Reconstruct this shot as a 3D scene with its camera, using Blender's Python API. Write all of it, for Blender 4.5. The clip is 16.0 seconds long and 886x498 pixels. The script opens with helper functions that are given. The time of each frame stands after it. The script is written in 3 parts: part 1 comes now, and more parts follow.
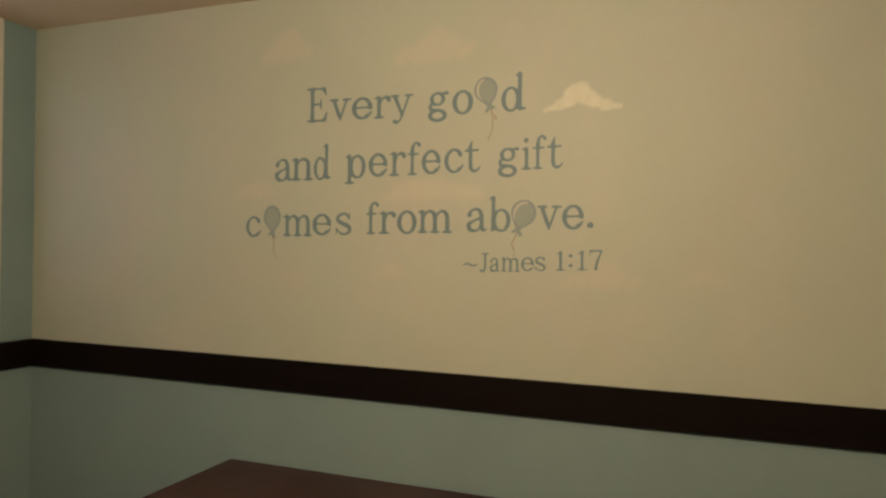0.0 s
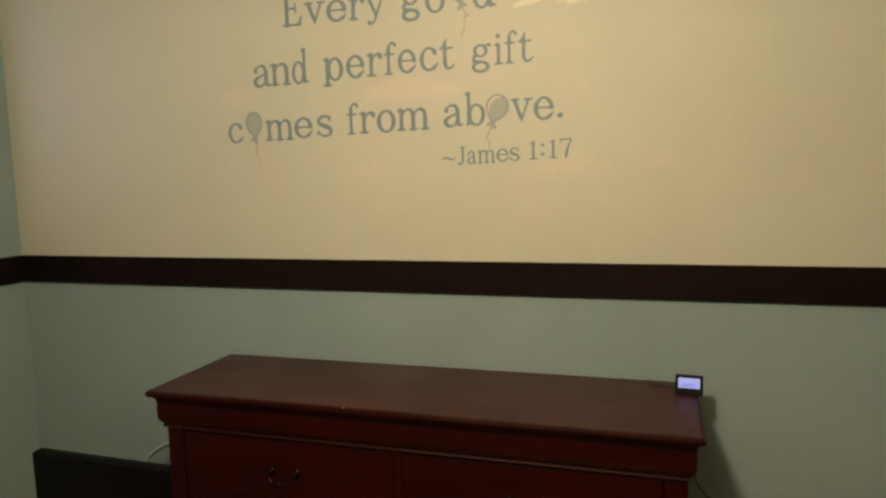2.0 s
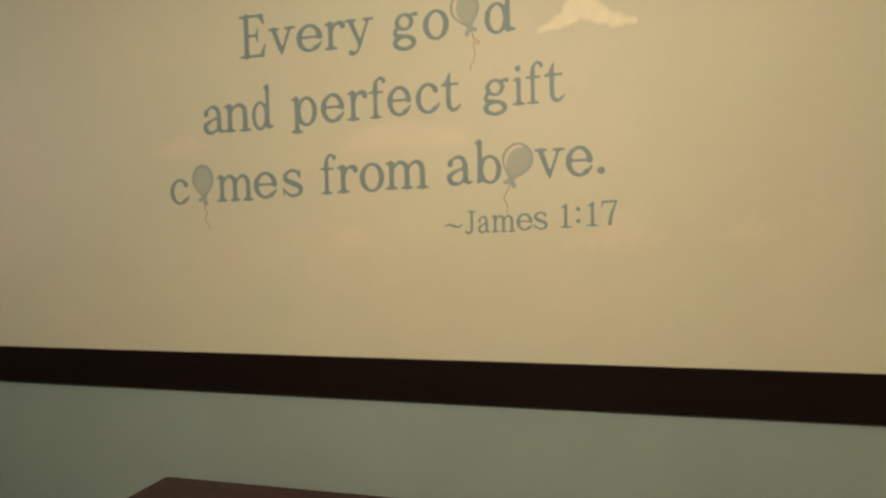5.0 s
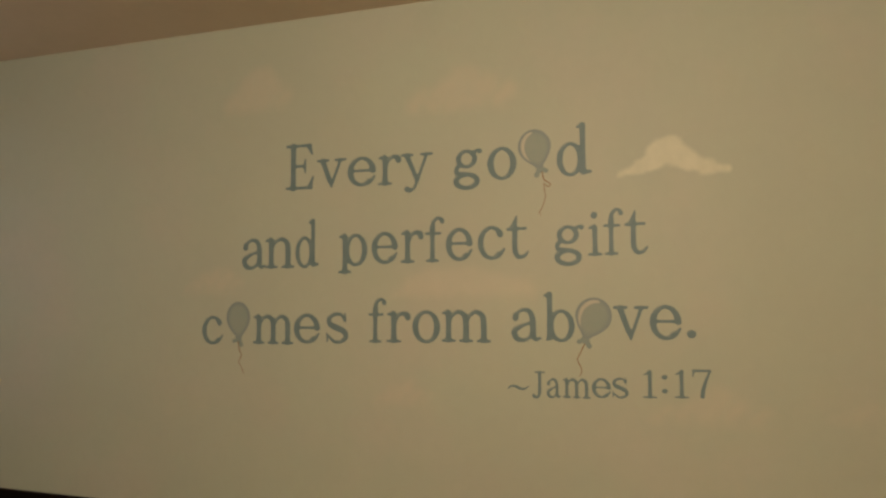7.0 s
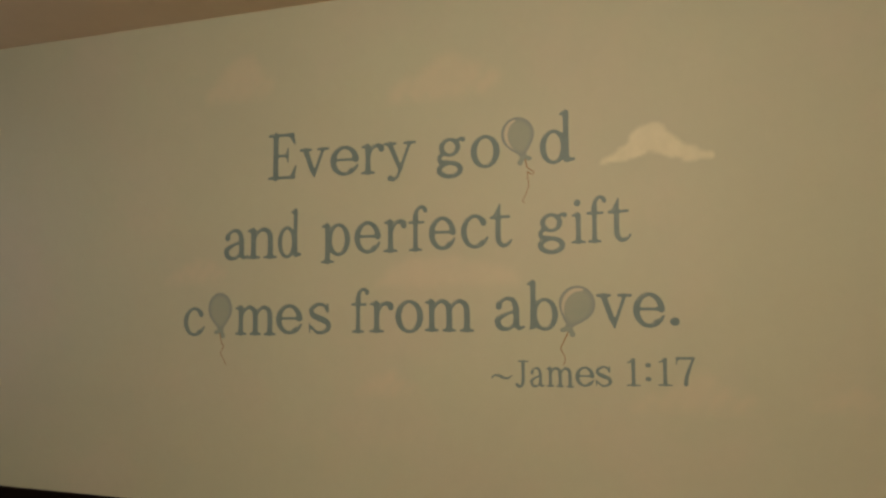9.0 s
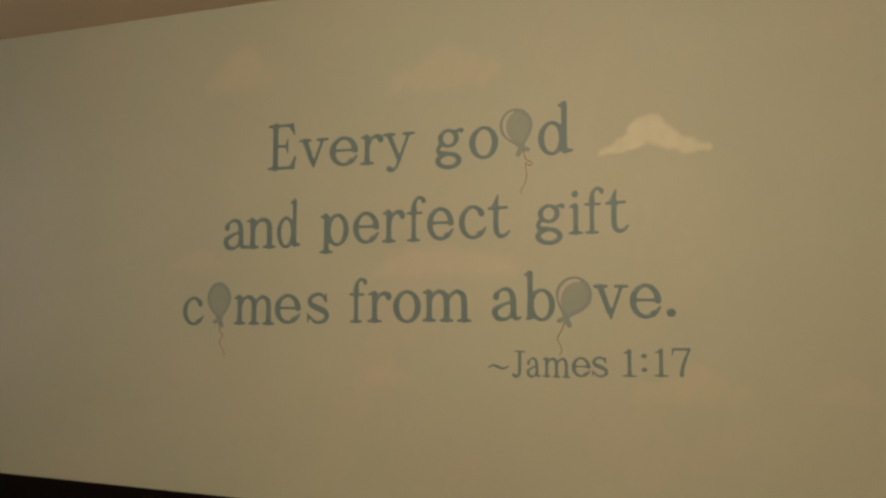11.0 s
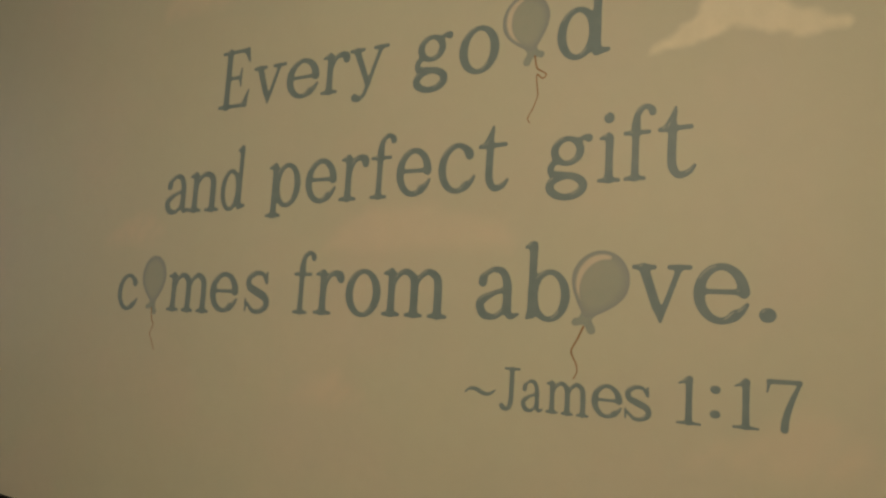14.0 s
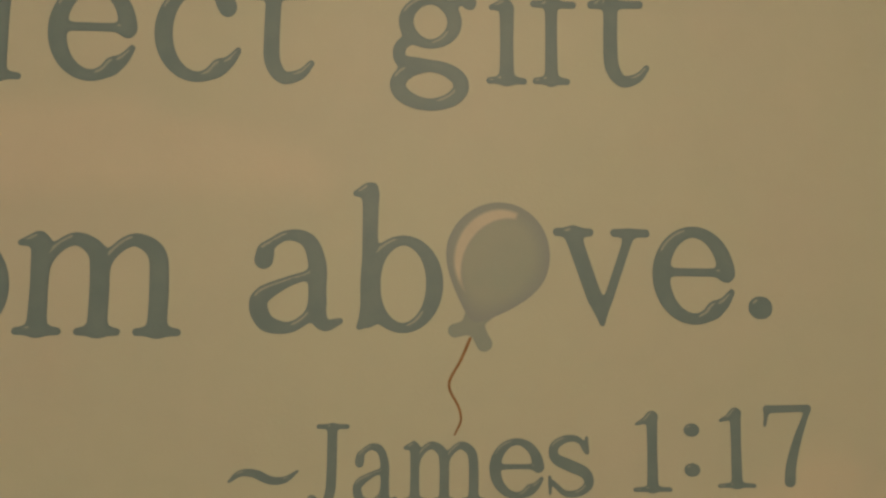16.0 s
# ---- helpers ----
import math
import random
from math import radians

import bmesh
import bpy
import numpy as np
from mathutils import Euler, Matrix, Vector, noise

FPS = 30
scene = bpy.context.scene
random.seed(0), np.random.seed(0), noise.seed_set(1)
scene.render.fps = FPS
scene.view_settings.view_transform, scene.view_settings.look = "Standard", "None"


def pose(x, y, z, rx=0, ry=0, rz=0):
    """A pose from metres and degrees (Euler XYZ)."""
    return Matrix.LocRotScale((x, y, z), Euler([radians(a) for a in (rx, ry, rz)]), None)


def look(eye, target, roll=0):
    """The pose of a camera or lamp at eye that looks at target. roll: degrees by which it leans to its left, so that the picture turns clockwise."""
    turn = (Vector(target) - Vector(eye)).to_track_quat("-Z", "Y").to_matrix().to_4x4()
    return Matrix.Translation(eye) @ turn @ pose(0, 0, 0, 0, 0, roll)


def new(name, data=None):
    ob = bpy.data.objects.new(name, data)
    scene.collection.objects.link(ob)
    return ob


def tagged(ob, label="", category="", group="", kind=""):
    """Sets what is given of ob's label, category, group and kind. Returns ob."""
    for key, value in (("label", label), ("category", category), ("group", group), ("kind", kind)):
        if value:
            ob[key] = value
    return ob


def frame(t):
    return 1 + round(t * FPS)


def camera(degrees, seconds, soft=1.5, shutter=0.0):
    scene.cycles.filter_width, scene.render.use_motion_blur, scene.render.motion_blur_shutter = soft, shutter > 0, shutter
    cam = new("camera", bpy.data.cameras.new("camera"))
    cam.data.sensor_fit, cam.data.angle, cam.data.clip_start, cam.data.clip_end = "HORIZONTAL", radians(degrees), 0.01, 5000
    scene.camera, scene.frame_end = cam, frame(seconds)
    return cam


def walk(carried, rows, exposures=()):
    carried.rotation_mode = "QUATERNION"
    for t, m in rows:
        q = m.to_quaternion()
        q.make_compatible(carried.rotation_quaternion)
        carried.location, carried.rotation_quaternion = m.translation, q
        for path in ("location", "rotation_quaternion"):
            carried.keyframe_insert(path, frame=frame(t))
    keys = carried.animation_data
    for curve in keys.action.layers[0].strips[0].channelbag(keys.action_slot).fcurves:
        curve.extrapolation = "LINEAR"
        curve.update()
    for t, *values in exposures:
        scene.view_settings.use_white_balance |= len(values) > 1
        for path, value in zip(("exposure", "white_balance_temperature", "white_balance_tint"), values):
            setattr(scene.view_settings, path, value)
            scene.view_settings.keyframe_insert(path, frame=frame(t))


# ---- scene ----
cam = camera(66.32, 16.0, soft=2.5)
# seconds, eye x y z, pitch, roll, yaw
ROWS = [
    (0.0, 0.3317, -1.9425, 1.5454, 0.04, -0.87, 20.52),
    (0.5, 0.3556, -1.9339, 1.5140, -1.84, -0.32, 18.94),
    (1.0, 0.3549, -1.9569, 1.5072, -2.78, 0.75, 17.58),
    (1.5, 0.3197, -2.0214, 1.4907, -4.58, 1.90, 16.10),
    (2.0, 0.3249, -2.0963, 1.4569, -6.43, 1.51, 17.28),
    (2.5, 0.3308, -2.1519, 1.4464, -7.91, 1.81, 16.78),
    (3.0, 0.3371, -2.1906, 1.4375, -7.55, 2.42, 15.78),
    (3.2, 0.3476, -2.1798, 1.4481, -7.33, 1.97, 15.83),
    (5.5, 0.0524, -1.4948, 1.5448, 1.34, 1.19, 16.34),
    (6.0, 0.0039, -1.4752, 1.6853, 4.14, 1.12, 18.00),
    (6.5, -0.0057, -1.4694, 1.7358, 3.39, 0.84, 17.72),
    (7.0, -0.0096, -1.4614, 1.6993, 3.93, 0.14, 17.74),
    (7.5, -0.0112, -1.4619, 1.6954, 3.95, 0.23, 17.84),
    (8.0, -0.0067, -1.4574, 1.6837, 4.24, 0.21, 17.50),
    (8.5, -0.0070, -1.4506, 1.6652, 4.68, 0.25, 16.83),
    (9.0, 0.0079, -1.4411, 1.6670, 4.24, 0.24, 17.18),
    (11.5, 0.0194, -1.4424, 1.6317, 4.11, -0.29, 17.28),
    (12.0, 0.0404, -1.4710, 1.6142, 3.00, -0.37, 17.01),
    (12.5, 0.1663, -1.3487, 1.6075, 3.36, 1.05, 21.22),
    (13.0, 0.2353, -1.1740, 1.5821, 4.97, -2.43, 28.35),
    (13.5, 0.2242, -1.0441, 1.5684, 5.83, -3.12, 31.35),
    (14.0, 0.1141, -0.8459, 1.5872, 6.40, -3.54, 29.85),
    (14.5, 0.0079, -0.7164, 1.5867, 7.10, -4.50, 25.96),
    (15.0, -0.1210, -0.5606, 1.5640, 8.83, -3.38, 17.79),
    (15.5, -0.1804, -0.4864, 1.5795, 9.03, -2.35, 5.93),
    (16.0, -0.2118, -0.4841, 1.6131, 5.51, -0.61, -3.26),
]
EXPOSURES = [(0.0, -0.08, 6550, 10), (1.5, 0.22, 6550, 10), (2.5, 0.68, 6250, 10), (3.2, 0.83, 6200, 10), (5.5, 0.12, 6550, 10), (7.0, -0.38, 6600, 10), (9.0, -0.40, 6600, 10), (16.0, -0.44, 6600, 10)]
walk(cam, [(t, pose(x, y, z, 90 + pitch, roll, yaw)) for t, x, y, z, pitch, roll, yaw in ROWS], EXPOSURES)

# ---- light: one warm ceiling lamp, night outside, plus an added cool fill ----
world = bpy.data.worlds.new("night")
scene.world = world
world.use_nodes = True
world.node_tree.nodes["Background"].inputs["Color"].default_value = (0.02, 0.025, 0.04, 1)
world.node_tree.nodes["Background"].inputs["Strength"].default_value = 0.3
LAMP = Vector((-0.13, -1.70, 2.215))
bulb = bpy.data.lights.new("ceiling_bulb", "POINT")
bulb.energy, bulb.color, bulb.shadow_soft_size = 66, (0.99, 0.772, 0.525), 0.09
new("ceiling_bulb", bulb).location = LAMP
# Added cool fill in front of the closed blind, lifts the left walls.
cool_fill = bpy.data.lights.new("cool_fill_light", "AREA")
cool_fill.shape, cool_fill.size, cool_fill.size_y = "RECTANGLE", 1.05, 0.80
cool_fill.energy, cool_fill.color = 1.4, (0.70, 0.86, 1.0)
new("cool_fill_light", cool_fill).matrix_basis = look((-2.119, -0.72, 1.80), (0.0, -0.72, 1.80))

# ---- measures ----
X_WEST, X_EAST, Y_SOUTH, CEIL = -2.1244, 2.30, -4.90, 2.3882
RAIL_LOW, RAIL_TOP = 1.0640, 1.1699


# ---- materials ----
def shader(name, colour, rough=0.5, metal=0.0, spec=0.5):
    mat = bpy.data.materials.new(name)
    mat.use_nodes = True
    b = mat.node_tree.nodes["Principled BSDF"]
    b.inputs["Base Color"].default_value = (*colour, 1)
    b.inputs["Roughness"].default_value = rough
    b.inputs["Metallic"].default_value = metal
    b.inputs["Specular IOR Level"].default_value = spec
    return mat, mat.node_tree.nodes, mat.node_tree.links, b


def add(nodes, kind, **values):
    n = nodes.new(kind)
    for key, value in values.items():
        if key in ("operation", "blend_type", "data_type", "interpolation_type"):
            if key == "operation":
                n.operation = value
            elif key == "blend_type":
                n.blend_type = value
            elif key == "data_type":
                n.data_type = value
            else:
                n.interpolation_type = value
        else:
            n.inputs[key.replace("_", " ")].default_value = value
    return n


def mix(nodes, links, fac, a, b):
    """Colour mix of a and b (sockets or colours) by fac (socket or number)."""
    m = nodes.new("ShaderNodeMix")
    m.data_type = "RGBA"
    for socket, value in ((m.inputs[0], fac), (m.inputs[6], a), (m.inputs[7], b)):
        if isinstance(value, bpy.types.NodeSocket):
            links.new(value, socket)
        elif isinstance(value, (int, float)):
            socket.default_value = value
        else:
            socket.default_value = (*value, 1)
    return m.outputs[2]


def noise_of(nodes, links, vector, scale, detail=4.0, rough=0.55):
    n = add(nodes, "ShaderNodeTexNoise", Scale=scale, Detail=detail, Roughness=rough)
    links.new(vector, n.inputs["Vector"])
    return n.outputs[0]


def ramp(nodes, links, value, low, high, to_low=0.0, to_high=1.0):
    m = nodes.new("ShaderNodeMapRange")
    m.interpolation_type = "SMOOTHSTEP"
    links.new(value, m.inputs[0])
    for i, v in enumerate((low, high, to_low, to_high)):
        m.inputs[1 + i].default_value = v
    return m.outputs[0]


def bump(nodes, links, b, height, strength, distance):
    n = add(nodes, "ShaderNodeBump", Strength=strength, Distance=distance)
    links.new(height, n.inputs["Height"])
    links.new(n.outputs[0], b.inputs["Normal"])


def wall_paint(name, colour, second, rough=0.55):
    """Rolled wall paint: uneven tone at hand width, fine orange-peel relief."""
    mat, nodes, links, b = shader(name, colour, rough, spec=0.35)
    place = nodes.new("ShaderNodeTexCoord").outputs["Object"]
    tone = mix(nodes, links, ramp(nodes, links, noise_of(nodes, links, place, 2.2), 0.35, 0.68), colour, second)
    fine = noise_of(nodes, links, place, 34, 3)
    tone = mix(nodes, links, ramp(nodes, links, fine, 0.3, 0.75, 0.0, 0.10), tone, tuple(0.80 * c for c in colour))
    links.new(tone, b.inputs["Base Color"])
    links.new(ramp(nodes, links, noise_of(nodes, links, place, 9), 0.3, 0.7, rough - 0.06, rough + 0.08), b.inputs["Roughness"])
    bump(nodes, links, b, noise_of(nodes, links, place, 320, 2), 0.12, 0.0015)
    return mat


SKY_A, SKY_B = (0.56, 0.61, 0.50), (0.545, 0.582, 0.480)
SKY_ROSE, SKY_DEEP = (0.612, 0.588, 0.510), (0.520, 0.570, 0.490)
BLUE_A, BLUE_B = (0.270, 0.378, 0.380), (0.252, 0.348, 0.352)


def sky_tone(nodes, links, place):
    """The uneven brushed tone of the painted sky."""
    tone = mix(nodes, links, ramp(nodes, links, noise_of(nodes, links, place, 1.7), 0.35, 0.68), SKY_A, SKY_B)
    tone = mix(nodes, links, ramp(nodes, links, noise_of(nodes, links, place, 2.6, 5, 0.6), 0.42, 0.70, 0.0, 0.55), tone, SKY_ROSE)
    tone = mix(nodes, links, ramp(nodes, links, noise_of(nodes, links, place, 11, 4, 0.6), 0.40, 0.72, 0.0, 0.22), tone, SKY_DEEP)
    return mix(nodes, links, ramp(nodes, links, noise_of(nodes, links, place, 40, 3), 0.3, 0.75, 0.0, 0.08), tone, tuple(0.8 * c for c in SKY_A))


def mural_paint():
    """Hand-painted pale sky on rolled plaster."""
    mat, nodes, links, b = shader("mural_sky_paint", SKY_A, 0.55, spec=0.35)
    place = nodes.new("ShaderNodeNewGeometry").outputs["Position"]
    links.new(sky_tone(nodes, links, place), b.inputs["Base Color"])
    bump(nodes, links, b, noise_of(nodes, links, place, 320, 2), 0.12, 0.0015)
    return mat


def cloud_paint(name, colour, second, cover, fade, grain):
    """Cloud colour worked thinly into the sky: it thins out towards its own outline."""
    mat, nodes, links, b = shader(name, colour, 0.55, spec=0.35)
    place = nodes.new("ShaderNodeNewGeometry").outputs["Position"]
    tone = mix(nodes, links, ramp(nodes, links, noise_of(nodes, links, place, 30, 4), 0.3, 0.7), colour, second)
    edge = nodes.new("ShaderNodeAttribute")
    edge.attribute_name = "inset"
    film = nodes.new("ShaderNodeMath")
    film.operation = "MULTIPLY"
    links.new(ramp(nodes, links, edge.outputs["Fac"], 0.0, fade), film.inputs[0])
    links.new(ramp(nodes, links, noise_of(nodes, links, place, grain, 4, 0.55), 0.25, 0.75, 0.75 * cover, cover), film.inputs[1])
    links.new(mix(nodes, links, film.outputs[0], sky_tone(nodes, links, place), tone), b.inputs["Base Color"])
    bump(nodes, links, b, noise_of(nodes, links, place, 320, 2), 0.12, 0.0015)
    return mat


def brushed_paint(name, colour, second, scale=60.0, rough=0.5, rim=None):
    """Artist's paint in streaky brush tone; rim: a second colour along the outline."""
    mat, nodes, links, b = shader(name, colour, rough, spec=0.35)
    place = nodes.new("ShaderNodeNewGeometry").outputs["Position"]
    tone = mix(nodes, links, ramp(nodes, links, noise_of(nodes, links, place, scale, 4), 0.3, 0.7), colour, second)
    if rim:
        band = nodes.new("ShaderNodeAttribute")
        band.attribute_name = "inset"
        tone = mix(nodes, links, ramp(nodes, links, band.outputs["Fac"], *rim[1:]), rim[0], tone)
    links.new(tone, b.inputs["Base Color"])
    bump(nodes, links, b, noise_of(nodes, links, place, 320, 2), 0.12, 0.0015)
    return mat


def wood(name, dark, light, rough, along="x", coat=0.0, spec=0.5):
    mat, nodes, links, b = shader(name, dark, rough, spec=spec)
    place = nodes.new("ShaderNodeTexCoord").outputs["Object"]
    stretch = nodes.new("ShaderNodeVectorMath")
    stretch.operation = "MULTIPLY"
    links.new(place, stretch.inputs[0])
    stretch.inputs[1].default_value = (1.2, 16, 16) if along == "x" else (16, 16, 1.2)
    grain = noise_of(nodes, links, stretch.outputs[0], 3.0, 7, 0.62)
    patch = noise_of(nodes, links, place, 2.6, 3)
    tone = mix(nodes, links, ramp(nodes, links, grain, 0.32, 0.70), dark, light)
    tone = mix(nodes, links, ramp(nodes, links, patch, 0.35, 0.75, 0.0, 0.45), tone, tuple(0.55 * c for c in dark))
    links.new(tone, b.inputs["Base Color"])
    links.new(ramp(nodes, links, patch, 0.3, 0.7, rough - 0.05, rough + 0.10), b.inputs["Roughness"])
    b.inputs["Coat Weight"].default_value = coat
    b.inputs["Coat Roughness"].default_value = 0.28
    bump(nodes, links, b, grain, 0.10, 0.0008)
    return mat


def glow(name, colour, strength):
    mat, nodes, links, b = shader(name, colour, 0.3)
    b.inputs["Emission Color"].default_value = (*colour, 1)
    b.inputs["Emission Strength"].default_value = strength
    return mat


MURAL = mural_paint()
BLUE = wall_paint("blue_wall_paint", BLUE_A, BLUE_B)
CEILING = wall_paint("ceiling_paint", (0.82, 0.67, 0.50), (0.79, 0.64, 0.47), 0.8)
RAIL = wood("dark_brown_rail_paint", (0.0062, 0.0034, 0.0026), (0.0085, 0.0046, 0.0036), 0.6, spec=0.12)
# One cherry wood: top coloured paler for sheen, front and posts darker for shade.
CHERRY_TOP = wood("cherry_lit_top", (0.040, 0.0108, 0.0076), (0.056, 0.0160, 0.0114), 0.42, "x", 0.05)
CHERRY = wood("cherry_shaded_front", (0.0170, 0.0010, 0.0008), (0.0270, 0.0017, 0.0013), 0.36, "x", 0.04, 0.17)
CHERRY_BEAD = wood("cherry_polished_bead", (0.020, 0.0018, 0.0014), (0.028, 0.0030, 0.0024), 0.34, "x", 0.22)
CHERRY_POST = wood("cherry_shaded_post", (0.0170, 0.0010, 0.0008), (0.0270, 0.0017, 0.0013), 0.36, "z", 0.04, 0.17)
WHITE_TRIM = wall_paint("white_trim_paint", (0.74, 0.70, 0.62), (0.70, 0.66, 0.58), 0.4)
BLIND = wood("brown_blind_wood", (0.30, 0.115, 0.028), (0.36, 0.145, 0.040), 0.5)
OAK = wood("floor_wood", (0.17, 0.09, 0.045), (0.25, 0.14, 0.075), 0.4)
PLATE = shader("almond_plastic", (0.72, 0.62, 0.48), 0.35)[0]
BRASS = shader("antique_brass", (0.030, 0.021, 0.016), 0.36, 1.0)[0]
JACK = shader("dull_brass_jack", (0.34, 0.21, 0.13), 0.5, 0.4)[0]
STEEL = shader("steel", (0.5, 0.48, 0.45), 0.3, 1.0)[0]
BLACK = wood("black_plastic", (0.0035, 0.0033, 0.0035), (0.005, 0.0048, 0.005), 0.5, spec=0.15)
GLOSS = shader("black_glass", (0.002, 0.002, 0.0022), 0.35, spec=0.15)[0]
WIRE_BLACK = shader("black_cable", (0.02, 0.02, 0.018), 0.5)[0]
WIRE_WHITE = shader("white_cable", (0.60, 0.58, 0.50), 0.5)[0]
SCREEN = glow("lit_screen", (0.33, 0.40, 0.95), 0.36)
SCREEN_DIM = glow("screen_bar", (0.14, 0.17, 0.55), 0.25)
SHADE = glow("lamp_glass", (1.0, 0.74, 0.42), 3.0)
LETTER = brushed_paint("slate_letter_paint", (0.176, 0.262, 0.288), (0.206, 0.294, 0.312), 30, rim=((0.180, 0.262, 0.290), 0.0, 4.5))
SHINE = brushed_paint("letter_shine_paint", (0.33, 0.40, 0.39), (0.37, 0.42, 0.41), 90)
BALLOON = brushed_paint("balloon_paint", (0.345, 0.420, 0.378), (0.375, 0.432, 0.384), 24, rim=((0.292, 0.352, 0.362), 0.02, 0.40))
KNOT = brushed_paint("balloon_knot_paint", (0.285, 0.365, 0.356), (0.315, 0.385, 0.366), 40)
BALLOON_SHINE = brushed_paint("balloon_shine_paint", (0.61, 0.60, 0.505), (0.57, 0.565, 0.475), 40, rim=((0.36, 0.41, 0.385), 0.0, 0.07))
STRING = brushed_paint("string_paint", (0.24, 0.125, 0.045), (0.34, 0.19, 0.075), 120)
CLOUD_PAINT = cloud_paint("cloud_white", (0.84, 0.83, 0.68), (0.78, 0.78, 0.63), 0.85, 0.014, 24)
CLOUD_WASH = cloud_paint("cloud_wash", (0.78, 0.665, 0.54), (0.73, 0.65, 0.53), 0.36, 0.040, 9)
CLOUD_SWEEP = cloud_paint("cloud_sweep", (0.83, 0.71, 0.59), (0.78, 0.685, 0.565), 0.29, 0.036, 7)


# ---- mesh helpers ----
def mesh_from(name, bm):
    me = bpy.data.meshes.new(name)
    bm.to_mesh(me)
    bm.free()
    return me


def part(name, bm, material, parent=None, label="", smooth=False):
    """One mesh object, under a thing or a part."""
    me = bm if isinstance(bm, bpy.types.Mesh) else mesh_from(name, bm)
    if material and not me.materials:
        me.materials.append(material)
    if smooth:
        for p in me.polygons:
            p.use_smooth = True
    ob = new(name, me)
    ob.parent = parent
    return tagged(ob, label)


def box(x0, x1, y0, y1, z0, z1, bevel=0.0, segments=2, bm=None):
    bm = bm or bmesh.new()
    made = bmesh.ops.create_cube(bm, size=1)
    bmesh.ops.transform(bm, verts=made["verts"], matrix=Matrix.Translation(((x0 + x1) / 2, (y0 + y1) / 2, (z0 + z1) / 2)) @ Matrix.Diagonal((x1 - x0, y1 - y0, z1 - z0, 1)))
    if bevel:
        edges = {e for v in made["verts"] for e in v.link_edges}
        bmesh.ops.bevel(bm, geom=list(edges), offset=bevel, segments=segments, affect="EDGES", profile=0.5)
    return bm


def sweep(profile, path, bm=None, closed=False):
    """Faces between copies of a closed 2D profile, given as functions of the path's stations."""
    bm = bm or bmesh.new()
    rings = [[bm.verts.new(p) for p in profile(s)] for s in path]
    for a, b in zip(rings, rings[1:] + ([rings[0]] if closed else [])):
        n = len(a)
        for i in range(n):
            bm.faces.new((a[i], a[(i + 1) % n], b[(i + 1) % n], b[i]))
    if not closed:
        bm.faces.new(rings[0][::-1])
        bm.faces.new(rings[-1])
    bmesh.ops.recalc_face_normals(bm, faces=bm.faces)
    return bm


def spline(points, steps=10):
    """Catmull-Rom through points of any dimension."""
    p = [np.array(q, float) for q in points]
    p = [2 * p[0] - p[1], *p, 2 * p[-1] - p[-2]]
    out = []
    for a, b, c, d in zip(p, p[1:], p[2:], p[3:]):
        for k in range(steps):
            u = k / steps
            out.append(0.5 * (2 * b + (c - a) * u + (2 * a - 5 * b + 4 * c - d) * u * u + (3 * b - a - 3 * c + d) * u ** 3))
    return out + [p[-2]]


def tube(points, radius, sides=8, steps=10):
    """A round cable through points."""
    line = [Vector(q) for q in spline(points, steps)]

    def ring(i):
        way = (line[min(i + 1, len(line) - 1)] - line[max(i - 1, 0)]).normalized()
        side = way.cross(Vector((0.3, 0.2, 1.0))).normalized()
        up = side.cross(way)
        return [line[i] + radius * (math.cos(a) * side + math.sin(a) * up) for a in (2 * math.pi * k / sides for k in range(sides))]

    return sweep(ring, range(len(line)))


def lathe(profile, sides, m, bm=None):
    """Turn a list of (radius, height) about z, then place by m."""
    bm = bm or bmesh.new()
    rings = [[bm.verts.new(m @ Vector((r * math.cos(a), r * math.sin(a), h))) for a in (2 * math.pi * k / sides for k in range(sides))] for r, h in profile]
    for a, b in zip(rings, rings[1:]):
        for i in range(sides):
            bm.faces.new((a[i], a[(i + 1) % sides], b[(i + 1) % sides], b[i]))
    bm.faces.new(rings[0][::-1])
    bm.faces.new(rings[-1])
    bmesh.ops.recalc_face_normals(bm, faces=bm.faces)
    return bm


def empty(name, place, label, category, group=""):
    ob = new(name)
    ob.location = place
    return tagged(ob, label, category, group)


def structure(name, bm, material, label, category):
    return tagged(part(name, bm, material), label, category, kind="structure")


# ---- room ----
T = 0.12
DOOR_X0, DOOR_X1, DOOR_H = 1.110, 1.890, 2.05


def banded_wall(name, spans, axis, at, out, upper, lower, label):
    """A wall of boxes; paint changes at the rail. spans: (from, to, z0, z1)."""
    bm = bmesh.new()
    for a, b, z0, z1 in spans:
        for lo, hi, slot in ((z0, min(z1, 1.12), 1), (max(z0, 1.12), z1, 0)):
            if hi - lo < 1e-4:
                continue
            n = len(bm.faces)
            if axis == "x":
                box(a, b, min(at, at + out), max(at, at + out), lo, hi, bm=bm)
            else:
                box(min(at, at + out), max(at, at + out), a, b, lo, hi, bm=bm)
            bm.faces.ensure_lookup_table()
            for f in bm.faces[n:]:
                f.material_index = slot
    me = mesh_from(name, bm)
    me.materials.append(upper)
    me.materials.append(lower)
    return tagged(part(name, me, None), label, "wall", kind="structure")


